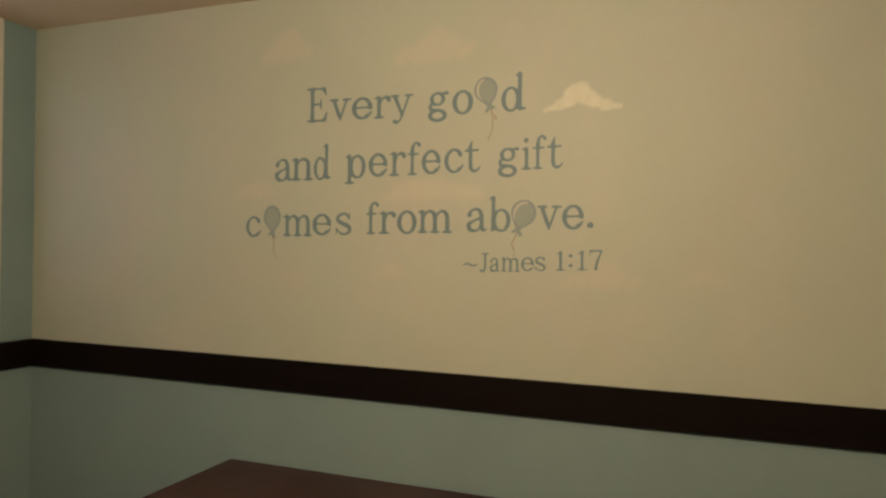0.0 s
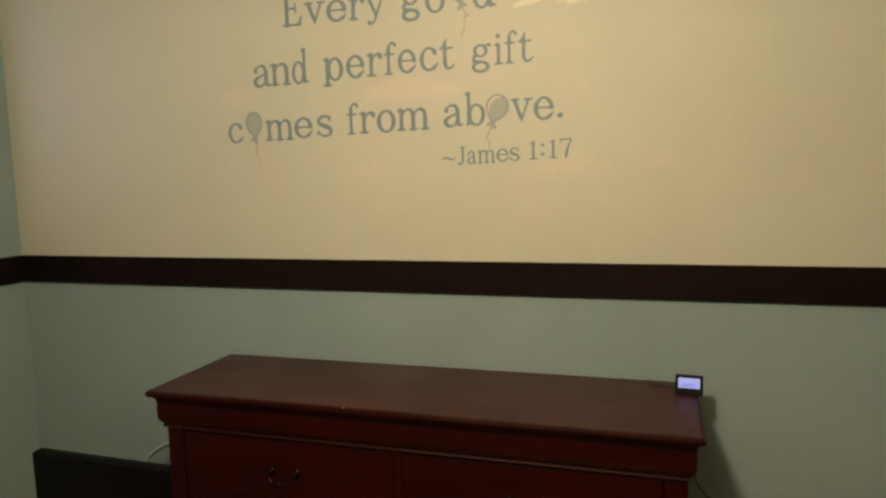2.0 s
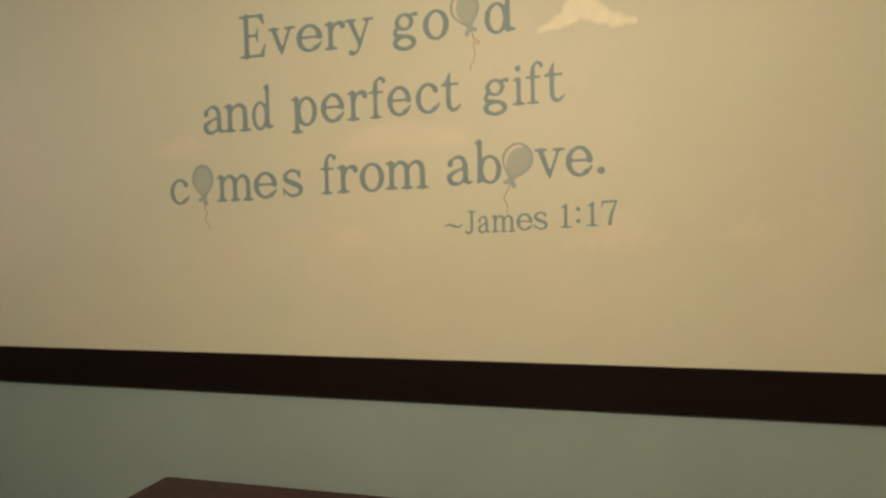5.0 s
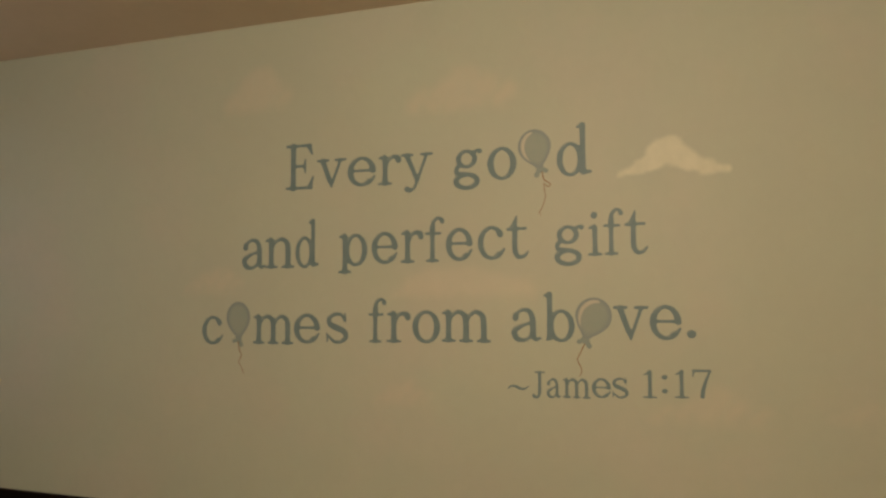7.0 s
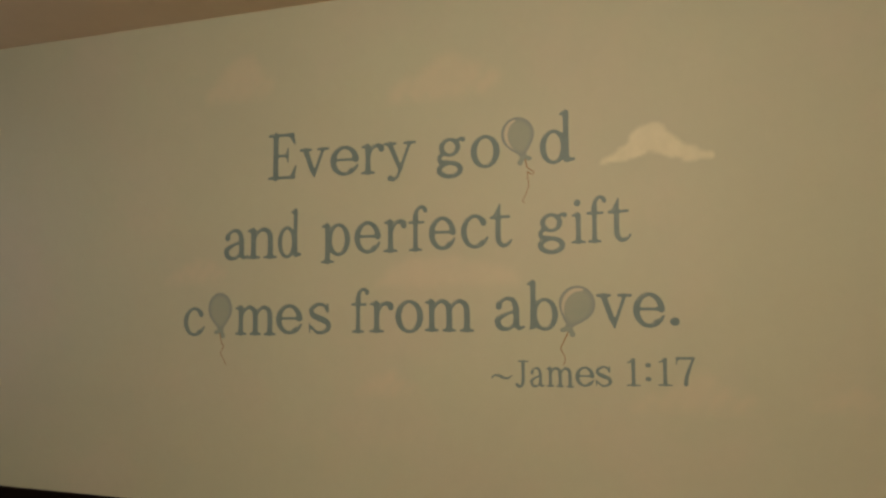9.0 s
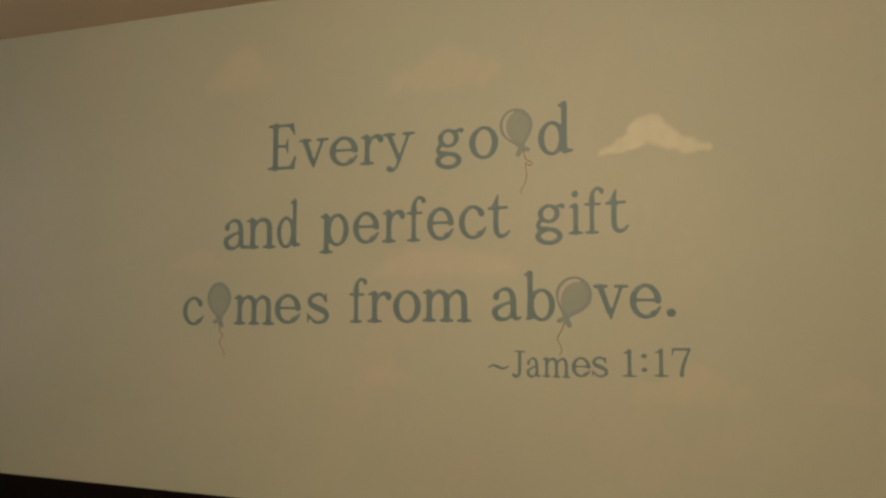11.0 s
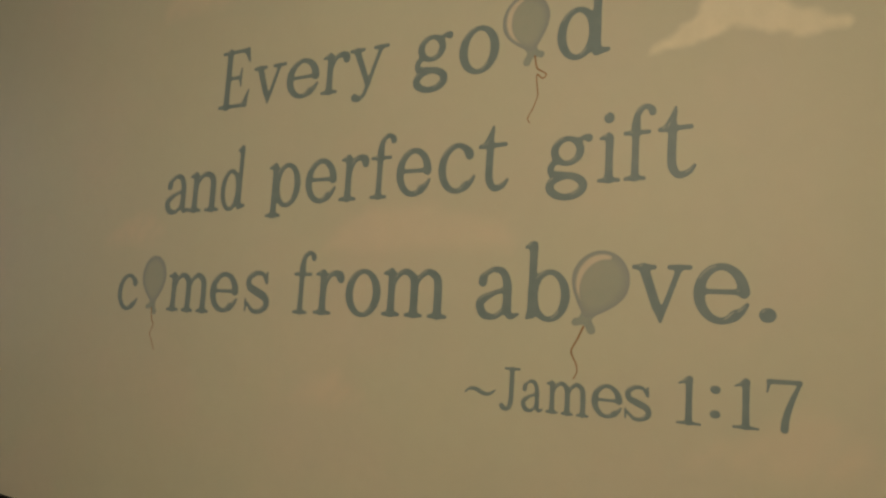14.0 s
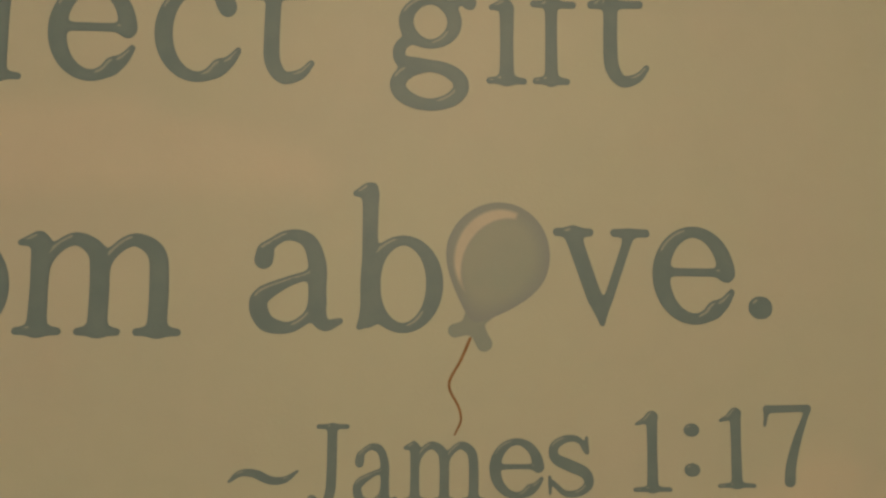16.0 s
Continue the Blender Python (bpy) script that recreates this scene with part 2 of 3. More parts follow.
banded_wall("wall_north", ((X_WEST - T, DOOR_X0, 0, CEIL), (DOOR_X0, DOOR_X1, DOOR_H, CEIL), (DOOR_X1, X_EAST + T, 0, CEIL)),
            "x", 0.0, T, MURAL, BLUE, "wall with a hand-painted pale sky above and blue paint below")
WIN_Y0, WIN_Y1, WIN_Z0, WIN_Z1 = -1.14, -0.166, 1.193, 2.382
banded_wall("wall_west", ((Y_SOUTH - T, WIN_Y0, 0, CEIL), (WIN_Y0, WIN_Y1, 0, WIN_Z0), (WIN_Y0, WIN_Y1, WIN_Z1, CEIL), (WIN_Y1, 0.0, 0, CEIL)),
            "y", X_WEST, -T, BLUE, BLUE, "blue painted wall with a window beside the corner")
banded_wall("wall_east", ((Y_SOUTH - T, 0.0, 0, CEIL),), "y", X_EAST, T, BLUE, BLUE, "plain blue painted side wall")
banded_wall("wall_south", ((X_WEST, X_EAST, 0, CEIL),), "x", Y_SOUTH, -T, BLUE, BLUE, "plain blue painted back wall")
structure("ceiling", box(X_WEST - T, X_EAST + T, Y_SOUTH - T, T, CEIL, CEIL + 0.1), CEILING, "flat beige painted ceiling", "ceiling")
floor = structure("floor", box(X_WEST - T, X_EAST + T, Y_SOUTH - T, T, -0.1, -0.012), OAK, "brown wooden floor", "floor")


def board_rail(name, a, b, axis, at, inward, z0, z1, depth, material, label):
    """A painted board with eased edges along a wall."""
    lo, hi = sorted((at + 0.0005 * inward, at + depth * inward))
    bm = box(a, b, lo, hi, z0, z1, 0.0025, 2) if axis == "x" else box(lo, hi, a, b, z0, z1, 0.0025, 2)
    return structure(name, bm, material, label, "trim")


PLATE_X0, PLATE_X1 = 0.943, 1.014
board_rail("trim_north", X_WEST + 0.012, PLATE_X0 - 0.003, "x", 0.0, -1, RAIL_LOW, RAIL_TOP, 0.012, RAIL, "dark brown flat chair rail along the painted wall")
board_rail("trim_north_end", PLATE_X1 + 0.003, 1.040, "x", 0.0, -1, RAIL_LOW, RAIL_TOP, 0.012, RAIL, "short end of the dark brown chair rail")
board_rail("trim_west", Y_SOUTH + 0.01, 0.0, "y", X_WEST, 1, RAIL_LOW, RAIL_TOP, 0.012, RAIL, "dark brown flat chair rail along the blue wall")
board_rail("baseboard_north", X_WEST + 0.014, 1.040, "x", 0.0, -1, 0.0, 0.085, 0.014, WHITE_TRIM, "cream painted baseboard along the wall")
board_rail("baseboard_west", Y_SOUTH + 0.01, 0.0, "y", X_WEST, 1, 0.0, 0.085, 0.014, WHITE_TRIM, "cream painted baseboard along the blue wall")


def door(name):
    root = tagged(new(name), "closed cream panelled door with plain casing", "door", kind="structure")
    for x0, x1, z0, z1 in ((1.042, DOOR_X0, 0, DOOR_H + 0.07), (DOOR_X1, DOOR_X1 + 0.07, 0, DOOR_H + 0.07), (DOOR_X0 + 0.001, DOOR_X1 - 0.001, DOOR_H, DOOR_H + 0.07)):
        part("casing", box(x0, x1, -0.018, -0.0005, z0, z1, 0.004), WHITE_TRIM, root)
    bm = box(DOOR_X0 + 0.003, DOOR_X1 - 0.003, 0.02, 0.055, 0.008, DOOR_H - 0.003, 0.002)
    part("leaf", bm, WHITE_TRIM, root)
    for z0, z1 in ((0.2, 0.95), (1.1, 1.9)):
        part("panel", box(DOOR_X0 + 0.12, DOOR_X1 - 0.12, 0.012, 0.0195, z0, z1, 0.005), WHITE_TRIM, root)


door("door_1")


def window(name):
    root = tagged(new(name), "window with narrow white casing and a closed brown blind", "window", kind="structure")
    x = X_WEST
    for y0, y1, z0, z1 in ((WIN_Y1, WIN_Y1 + 0.022, RAIL_TOP + 0.001, CEIL - 0.002), (WIN_Y0 - 0.022, WIN_Y0, RAIL_TOP + 0.001, CEIL - 0.002), (WIN_Y0 + 0.001, WIN_Y1 - 0.001, WIN_Z1, CEIL - 0.002), (WIN_Y0 + 0.001, WIN_Y1 - 0.001, RAIL_TOP + 0.001, WIN_Z0)):
        part("casing", box(x + 0.0005, x + 0.016, y0, y1, z0, z1, 0.003), WHITE_TRIM, root)
    part("pane", box(x - 0.10, x - 0.094, WIN_Y0, WIN_Y1, WIN_Z0, WIN_Z1), GLOSS, root)
    n = 24
    step = (WIN_Z1 - WIN_Z0) / n
    slat = mesh_from("slat", box(-0.026, 0.026, WIN_Y0 + 0.006, WIN_Y1 - 0.006, -0.0015, 0.0015))
    for k in range(n):
        ob = part("slat", slat, BLIND, root)
        ob.matrix_basis = pose(x - 0.008, 0, WIN_Z0 + (k + 0.5) * step, 0, 82, 0)


window("window_1")


def ceiling_lamp():
    root = empty("ceiling_lamp", (LAMP.x, LAMP.y, CEIL), "round ceiling lamp with a warm frosted glass bowl", "lamp")
    part("base_plate", lathe([(0.05, 0), (0.15, 0), (0.15, -0.015), (0.14, -0.022), (0.05, -0.022)], 32, Matrix()), BRASS, root, smooth=False)
    part("glass_bowl", lathe([(0.135, -0.024), (0.14, -0.04), (0.12, -0.075), (0.08, -0.098), (0.03, -0.108), (0.005, -0.109)], 32, Matrix()), SHADE, root, smooth=True)


ceiling_lamp()


# ---- lettering: brush strokes with a round, swelling tip, joined by a distance field ----
def ring(cx, cy, rx, ry, thin=5.5, thick=10.0, start=0, stop=360, n=40):
    """An oval stroke, thick at the sides."""
    out = []
    for k in range(n + 1):
        a = radians(start + (stop - start) * k / n)
        r = thin + (thick - thin) * abs(math.cos(a)) ** 1.4
        out.append((cx + (rx - r) * math.cos(a), cy + (ry - r) * math.sin(a), r))
    return out


def bar(*points):
    return list(points)


def curve(*points):
    return [tuple(p) for p in spline(points, 8)]


def foot(x, half=20, y=5):
    return bar((x - half, y - 0.5, 4.6), (x, y + 1, 5.5), (x + half, y - 0.5, 4.6))


def flag(x, y, reach=18):
    return bar((x - reach, y - 7, 4), (x - 3, y - 3, 8))


def stem(x, y0, y1, r=10):
    return bar((x, y1, r), (x, (y0 + y1) / 2, r - 0.8), (x, y0, r))


GLYPHS = {
    "E": [stem(28, 6, 138, 11), bar((3, 139, 5), (94, 139, 5.5)), bar((94, 139, 5), (102, 110, 3)), bar((84, 136, 5), (100, 114, 3)), bar((3, 5, 5), (98, 5, 5.5)),
          bar((98, 6, 5), (106, 40, 3)), bar((88, 8, 5), (104, 34, 3)), bar((28, 74, 5), (72, 74, 5)), bar((76, 96, 3), (72, 74, 6), (76, 52, 3))],
    "v": [bar((22, 92, 10), (47, 28, 9.5), (55, 3, 2.5)), bar((88, 92, 6), (63, 28, 6), (56, 4, 2.5)), bar((3, 95, 5), (42, 95, 5)), bar((70, 95, 5), (108, 95, 5))],
    "e": [ring(48, 50, 48, 51, 6.5, 10.5, 4, 305), bar((14, 53, 5), (86, 53, 5)), curve((70.8, 15, 8.3), (82, 22, 6.8), (91, 33, 4.2))],
    "r": [stem(26, 8, 88), foot(26, 21), flag(26, 97, 20), curve((28, 66, 6), (42, 87, 6.5), (58, 93, 7.5), (70, 90, 8)), bar((72, 84, 10.5), (73, 80, 10))],
    "y": [bar((20, 92, 9.5), (57, 14, 8)), curve((92, 92, 6), (60, 14, 6), (48, -12, 6), (32, -22, 7)), bar((20, -17, 10), (22, -18, 10)), bar((1, 95, 5), (40, 95, 5)), bar((74, 95, 5), (112, 95, 5))],
    "g": [ring(47, 70, 38, 31, 6, 9.5), curve((72, 90, 5), (84, 95, 6), (93, 93, 9)), curve((24, 52, 6), (12, 40, 8), (14, 26, 8), (36, 22, 7)), ring(47, -1, 47, 29, 7.5, 10)],
    "o": [ring(50, 49, 50, 53, 6, 11.5)],
    "d": [ring(44, 48, 44, 52, 6, 10.5), stem(84, 12, 142), flag(84, 150, 17), bar((84, 146, 8), (88, 151, 3)), bar((86, 8, 8), (108, 9, 5))],
    "a": [bar((17, 71, 10.5), (18, 75, 10)), curve((17, 82, 6), (40, 95, 6), (62, 90, 8.5), (72, 68, 10), (73, 40, 10), (74, 18, 9.5), (82, 7, 7), (97, 11, 4)), curve((72, 58, 5), (42, 49, 6), (14, 32, 10), (20, 10, 9.5), (42, 4, 6.5), (60, 12, 6), (74, 28, 6))],
    "n": [stem(24, 8, 88), foot(24, 20), flag(24, 97, 19), curve((26, 70, 6), (42, 88, 6.5), (62, 94, 7.5), (80, 82, 9.5), (84, 56, 10), (84, 8, 10)), foot(84, 20)],
    "p": [stem(24, -18, 88), foot(24, 21, -20), flag(24, 97, 19), ring(64, 48, 44, 52, 6, 10.5)],
    "f": [stem(30, 8, 112), foot(30, 23), curve((30, 108, 10), (34, 132, 8.5), (48, 145, 6.5), (60, 145, 6)), bar((69, 135, 9.5), (68, 138, 9)), bar((4, 95, 5), (62, 95, 5))],
    "c": [bar((78, 75, 10.5), (76, 78, 10)), ring(48, 50, 48, 51, 6, 10.5, 48, 305), curve((70, 14, 8.0), (82, 21, 6.5), (91, 32, 4.2))],
    "t": [curve((36, 138, 2.5), (32, 112, 6), (30, 92, 9.5), (29, 50, 10), (31, 22, 10), (44, 6, 8), (64, 10, 6.5), (76, 22, 4.5)), bar((4, 95, 5.5), (68, 97, 5.5)), bar((34, 132, 2), (14, 98, 4)), bar((34, 126, 3), (24, 100, 6))],
    "i": [stem(26, 8, 88), foot(26, 22), flag(26, 97, 20), bar((23, 131, 12), (24, 131, 12))],
    "m": [stem(24, 8, 88), foot(24, 19), flag(24, 97, 19), curve((26, 70, 6), (42, 88, 6.5), (58, 94, 7.5), (76, 82, 9.5), (80, 56, 10), (80, 8, 10)), foot(80, 18),
          curve((82, 70, 6), (98, 88, 6.5), (114, 94, 7.5), (132, 82, 9.5), (136, 56, 10), (136, 8, 10)), foot(136, 19)],
    "s": [bar((79, 97, 3.5), (80, 72, 3.5)), curve((77, 76, 5), (64, 93, 6), (40, 95, 7), (18, 82, 9), (20, 63, 10), (46, 51, 11), (76, 38, 10.5), (82, 20, 9.5), (64, 6, 7), (38, 5, 6), (16, 22, 5)), bar((9, 32, 3.5), (10, 5, 3.5))],
    "b": [stem(22, 12, 142), flag(22, 150, 17), bar((22, 146, 8), (26, 151, 3)), ring(60, 48, 46, 52, 6, 10.5), bar((20, 12, 8), (12, 3, 4))],
    ".": [bar((0, 0, 12), (1, 0, 12))],
    "~": [curve((0, 2, 2.5), (14, 16, 6), (32, 16, 7.5), (52, 5, 7.5), (70, 6, 6), (86, 20, 2.5))],
    "J": [curve((46, 136, 10), (46, 60, 10), (44, 26, 10), (34, 6, 8), (18, 4, 8)), bar((10, 13, 10), (12, 11, 10)), bar((20, 140, 5), (74, 140, 5))],
    "1": [stem(32, 8, 132), bar((32, 134, 9), (20, 126, 6), (6, 120, 3.5)), foot(32, 29)],
    ":": [bar((0, 8, 12), (1, 8, 12)), bar((0, 75, 12), (1, 75, 12))],
    "7": [bar((6, 134, 7.5), (80, 136, 7)), bar((6, 134, 5), (1, 106, 3.5)), curve((82, 134, 5), (62, 86, 8), (48, 40, 10), (44, 8, 11))],
}


def distance(strokes, gx, gy, soft=2.5):
    """The field of the strokes over the grid, below zero inside, with softly filled inner corners."""
    total = np.zeros_like(gx)
    for s in strokes:
        near = np.full_like(gx, 1e9)
        for (x0, y0, r0), (x1, y1, r1) in zip(s, s[1:]):
            dx, dy = x1 - x0, y1 - y0
            u = np.clip(((gx - x0) * dx + (gy - y0) * dy) / max(dx * dx + dy * dy, 1e-9), 0, 1)
            near = np.minimum(near, np.hypot(gx - x0 - u * dx, gy - y0 - u * dy) - (r0 + u * (r1 - r0)))
        total += np.exp(np.clip(-near / soft, -60, 60))
    return -soft * np.log(np.maximum(total, 1e-26))


def outline_mesh(name, gx, gy, field, depth):
    """The region where the field is below zero, as one thin layer facing -y: x and z in the plane, with a rim of its depth."""
    inside = field < 0
    keep, verts, faces, inset = {}, [], [], []

    def node(i, j):
        if (i, j) not in keep:
            keep[(i, j)] = len(verts)
            verts.append((gx[i, j], 0.0, gy[i, j]))
            inset.append(-field[i, j])
        return keep[(i, j)]

    def cross(a, b):
        if a > b:
            a, b = b, a
        if (a, b) not in keep:
            fa, fb = field[a], field[b]
            u = fa / (fa - fb)
            keep[(a, b)] = len(verts)
            verts.append((gx[a] + u * (gx[b] - gx[a]), 0.0, gy[a] + u * (gy[b] - gy[a])))
            inset.append(0.0)
        return keep[(a, b)]

    count = inside[:-1, :-1].astype(int) + inside[1:, :-1] + inside[1:, 1:] + inside[:-1, 1:]
    for i, j in zip(*np.nonzero(count)):
        corners = [(i, j), (i + 1, j), (i + 1, j + 1), (i, j + 1)]
        poly = []
        for k in range(4):
            a, b = corners[k], corners[(k + 1) % 4]
            if inside[a]:
                poly.append(node(*a))
            if inside[a] != inside[b]:
                poly.append(cross(a, b))
        if len(poly) > 2:
            faces.append(poly)
    sided = {}
    for f in faces:
        for a, b in zip(f, f[1:] + f[:1]):
            sided[(a, b)] = True
    rim = [(a, b) for a, b in sided if (b, a) not in sided] if depth else []
    back = {}
    for a, b in rim:
        for v in (a, b):
            if v not in back:
                back[v] = len(verts)
                verts.append((verts[v][0], depth, verts[v][2]))
                inset.append(0.0)
        faces.append([b, a, back[a], back[b]])
    me = bpy.data.meshes.new(name)
    me.from_pydata(verts, [], faces)
    me.attributes.new("inset", "FLOAT", "POINT").data.foreach_set("value", inset)
    bm = bmesh.new()
    bm.from_mesh(me)
    front = [f for f in bm.faces if all(abs(v.co.y) < 1e-7 for v in f.verts)]
    bm.normal_update()
    for f in front:
        if f.normal.y > 0:
            f.normal_flip()
    bm.to_mesh(me)
    bm.free()
    return me


def islands(me):
    """The separate pieces of a mesh, largest first."""
    link = list(range(len(me.vertices)))

    def root_of(v):
        while link[v] != v:
            link[v] = link[link[v]]
            v = link[v]
        return v

    for e in me.edges:
        link[root_of(e.vertices[0])] = root_of(e.vertices[1])
    groups = {}
    for p in me.polygons:
        groups.setdefault(root_of(p.vertices[0]), []).append(list(p.vertices))
    depth = [d.value for d in me.attributes["inset"].data]
    out = []
    for polys in sorted(groups.values(), key=len, reverse=True):
        used = sorted({v for p in polys for v in p})
        at = {v: i for i, v in enumerate(used)}
        piece = bpy.data.meshes.new(me.name)
        piece.from_pydata([me.vertices[v].co[:] for v in used], [], [[at[v] for v in p] for p in polys])
        piece.attributes.new("inset", "FLOAT", "POINT").data.foreach_set("value", [depth[v] for v in used])
        out.append(piece)
    return out


def grid_for(strokes, pad, step):
    xs = [x for s in strokes for x, y, r in s]
    ys = [y for s in strokes for x, y, r in s]
    ax = np.arange(min(xs) - pad, max(xs) + pad, step)
    ay = np.arange(min(ys) - pad, max(ys) + pad, step)
    return np.meshgrid(ax, ay, indexing="ij")


LETTER_MESH = {}
for char, strokes in GLYPHS.items():
    gx, gy = grid_for(strokes, 17, 2.2)
    field = distance(strokes, gx, gy) + 0.8
    inside = field < 0
    x0, x1, y0, y1 = gx[inside].min(), gx[inside].max(), gy[inside].min(), gy[inside].max()
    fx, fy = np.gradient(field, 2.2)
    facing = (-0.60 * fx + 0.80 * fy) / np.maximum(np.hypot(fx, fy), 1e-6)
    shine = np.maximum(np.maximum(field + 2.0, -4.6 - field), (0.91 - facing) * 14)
    # unit: x-height 100 becomes 1; left edge at 0, baseline at 0
    LETTER_MESH[char] = (islands(outline_mesh("letter", (gx - x0) / (x1 - x0), gy / 100, field, 0.0003)),
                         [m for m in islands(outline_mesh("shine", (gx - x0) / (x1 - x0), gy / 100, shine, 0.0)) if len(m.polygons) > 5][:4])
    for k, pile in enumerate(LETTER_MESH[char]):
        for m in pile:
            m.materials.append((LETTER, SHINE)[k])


def write(name, label, letters, baseline, rise, xheight):
    """A painted line of text. letters: (character, left edge, width, height against the rest)."""
    x_first = letters[0][1]
    root = empty(name, (x_first, -0.0003, baseline), label, "wall lettering", "painted verse")
    for char, left, width, *tall in letters:
        ob = part("letter", LETTER_MESH[char][0][0], None, root)
        up = rise * (left - x_first) + (0.0108 if char == "." else 0.0185 if char == "~" else 0.0105 if char == ":" else 0.0)
        ob.location = (left - x_first, 0, up)
        ob.scale = (width, 1, xheight * (tall[0] if tall else 1.0))
        for dot in LETTER_MESH[char][0][1:]:
            part("dot", dot, None, ob)
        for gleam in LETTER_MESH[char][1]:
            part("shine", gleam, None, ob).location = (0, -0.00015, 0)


write("painted_text", "slate blue painted serif words reading Every good", [
    ("E", -0.8832, 0.0755, 1.09), ("v", -0.7979, 0.0783), ("e", -0.7151, 0.0720), ("r", -0.6356, 0.0554), ("y", -0.5795, 0.0787), ("g", -0.4508, 0.0660),
    ("o", -0.3718, 0.0652), ("d", -0.2165, 0.0725, 1.03)],
    1.9587, -0.0028, 0.0715)
write("painted_text", "slate blue painted serif words reading and perfect gift", [
    ("a", -1.0039, 0.0676), ("n", -0.9384, 0.0803), ("d", -0.8534, 0.0615), ("p", -0.7374, 0.0734), ("e", -0.6517, 0.0642), ("r", -0.5785, 0.0536),
    ("f", -0.5199, 0.0458, 0.91), ("e", -0.4690, 0.0612), ("c", -0.3943, 0.0602), ("t", -0.3293, 0.0491, 0.91), ("g", -0.2244, 0.0624, 0.90), ("i", -0.1528, 0.0285, 0.87),
    ("f", -0.1211, 0.0404, 0.87), ("t", -0.0774, 0.0461, 0.87)],
    1.7658, 0.0197, 0.0756)
write("painted_text", "slate blue painted serif words reading comes from above", [
    ("c", -1.1172, 0.0596, 1.00), ("m", -0.9682, 0.1104), ("e", -0.8549, 0.0685), ("s", -0.7680, 0.0561), ("f", -0.6598, 0.0444, 0.96), ("r", -0.6129, 0.0566),
    ("o", -0.5505, 0.0656), ("m", -0.4790, 0.1115), ("a", -0.3199, 0.0644), ("b", -0.2488, 0.0642, 0.95), ("v", -0.1047, 0.0709), ("e", -0.0307, 0.0603),
    (".", 0.0400, 0.0169, 1.04)],
    1.5780, 0.0273, 0.0716)
write("painted_text", "small slate blue painted line reading James 1:17", [
    ("~", -0.3296, 0.0465), ("J", -0.2764, 0.0275, 0.94), ("a", -0.2450, 0.0299), ("m", -0.2102, 0.0564), ("e", -0.1500, 0.0379), ("s", -0.1087, 0.0318),
    ("1", -0.0474, 0.0264, 0.95), (":", -0.0108, 0.0108), ("1", 0.0138, 0.0264, 0.95), ("7", 0.0479, 0.0354, 0.97)],
    1.4780, 0.0410, 0.0415)


# ---- painted balloons in place of the letter o ----
def balloon(x, z, wide, high, lean, string, label, shine):
    """A flat painted balloon whose middle is at x, z; lean in degrees; string: points from the knot down, in metres from the middle."""
    root = empty("painted_balloon", (x, -0.0003, z), label, "painted balloon", "painted balloons")
    turn = radians(lean)
    gx, gy = np.meshgrid(np.arange(-0.064, 0.064, 0.0013), np.arange(-0.085, 0.064, 0.0013), indexing="ij")
    u, v = gx * math.cos(turn) + gy * math.sin(turn), -gx * math.sin(turn) + gy * math.cos(turn)
    taper = np.where(v < 0, 1 - 0.42 * np.clip(-v / high, 0, 1.3) ** 1.9, 1.0)
    body = np.hypot(u / (wide * np.maximum(taper, 0.2)), np.where(v < 0, v / (high * 1.17), v / (high * 0.94))) - 1
    part("body", outline_mesh("body", gx, gy, body, 0.0003), BALLOON, root)
    glare = np.maximum(np.hypot(u / (0.84 * wide), v / (0.84 * high)) - 1, -(np.hypot((u - 0.20 * wide) / (0.80 * wide), (v + 0.13 * high) / (0.83 * high)) - 1))
    glare = np.maximum(glare, (u - 0.10 * wide) / wide)
    if shine:
        part("shine", outline_mesh("shine", gx, gy, glare, 0.0), BALLOON_SHINE, root).location = (0, -0.00015, 0)
    base = Vector((math.sin(turn) * high * 1.13, -math.cos(turn) * high * 1.13))
    side = -1 if lean > 5 else 1
    strokes = [bar((base.x * 0.72, base.y * 0.80, 0.0125), (base.x, base.y, 0.0078), (base.x, base.y - 0.004, 0.0070)), bar((base.x, base.y - 0.004, 0.005), (base.x - 0.014 * side, base.y - 0.008, 0.0050)),
               bar((base.x, base.y - 0.004, 0.005), (base.x + 0.007 * side, base.y - 0.017, 0.0058))]
    part("knot", outline_mesh("knot", gx, gy, distance(strokes, gx, gy, 0.0012), 0.0002), KNOT, root).location = (0, 0.0001, 0)
    line = curve(*((a, b, 0.0011 - 0.0005 * k / len(string)) for k, (a, b) in enumerate(string)))
    ax, ay = grid_for([line], 0.004, 0.0007)
    part("string", outline_mesh("string", ax, ay, distance([line], ax, ay, 0.0002), 0.0002), STRING, root, "thin brown painted string").location = (0, -0.0001, 0)


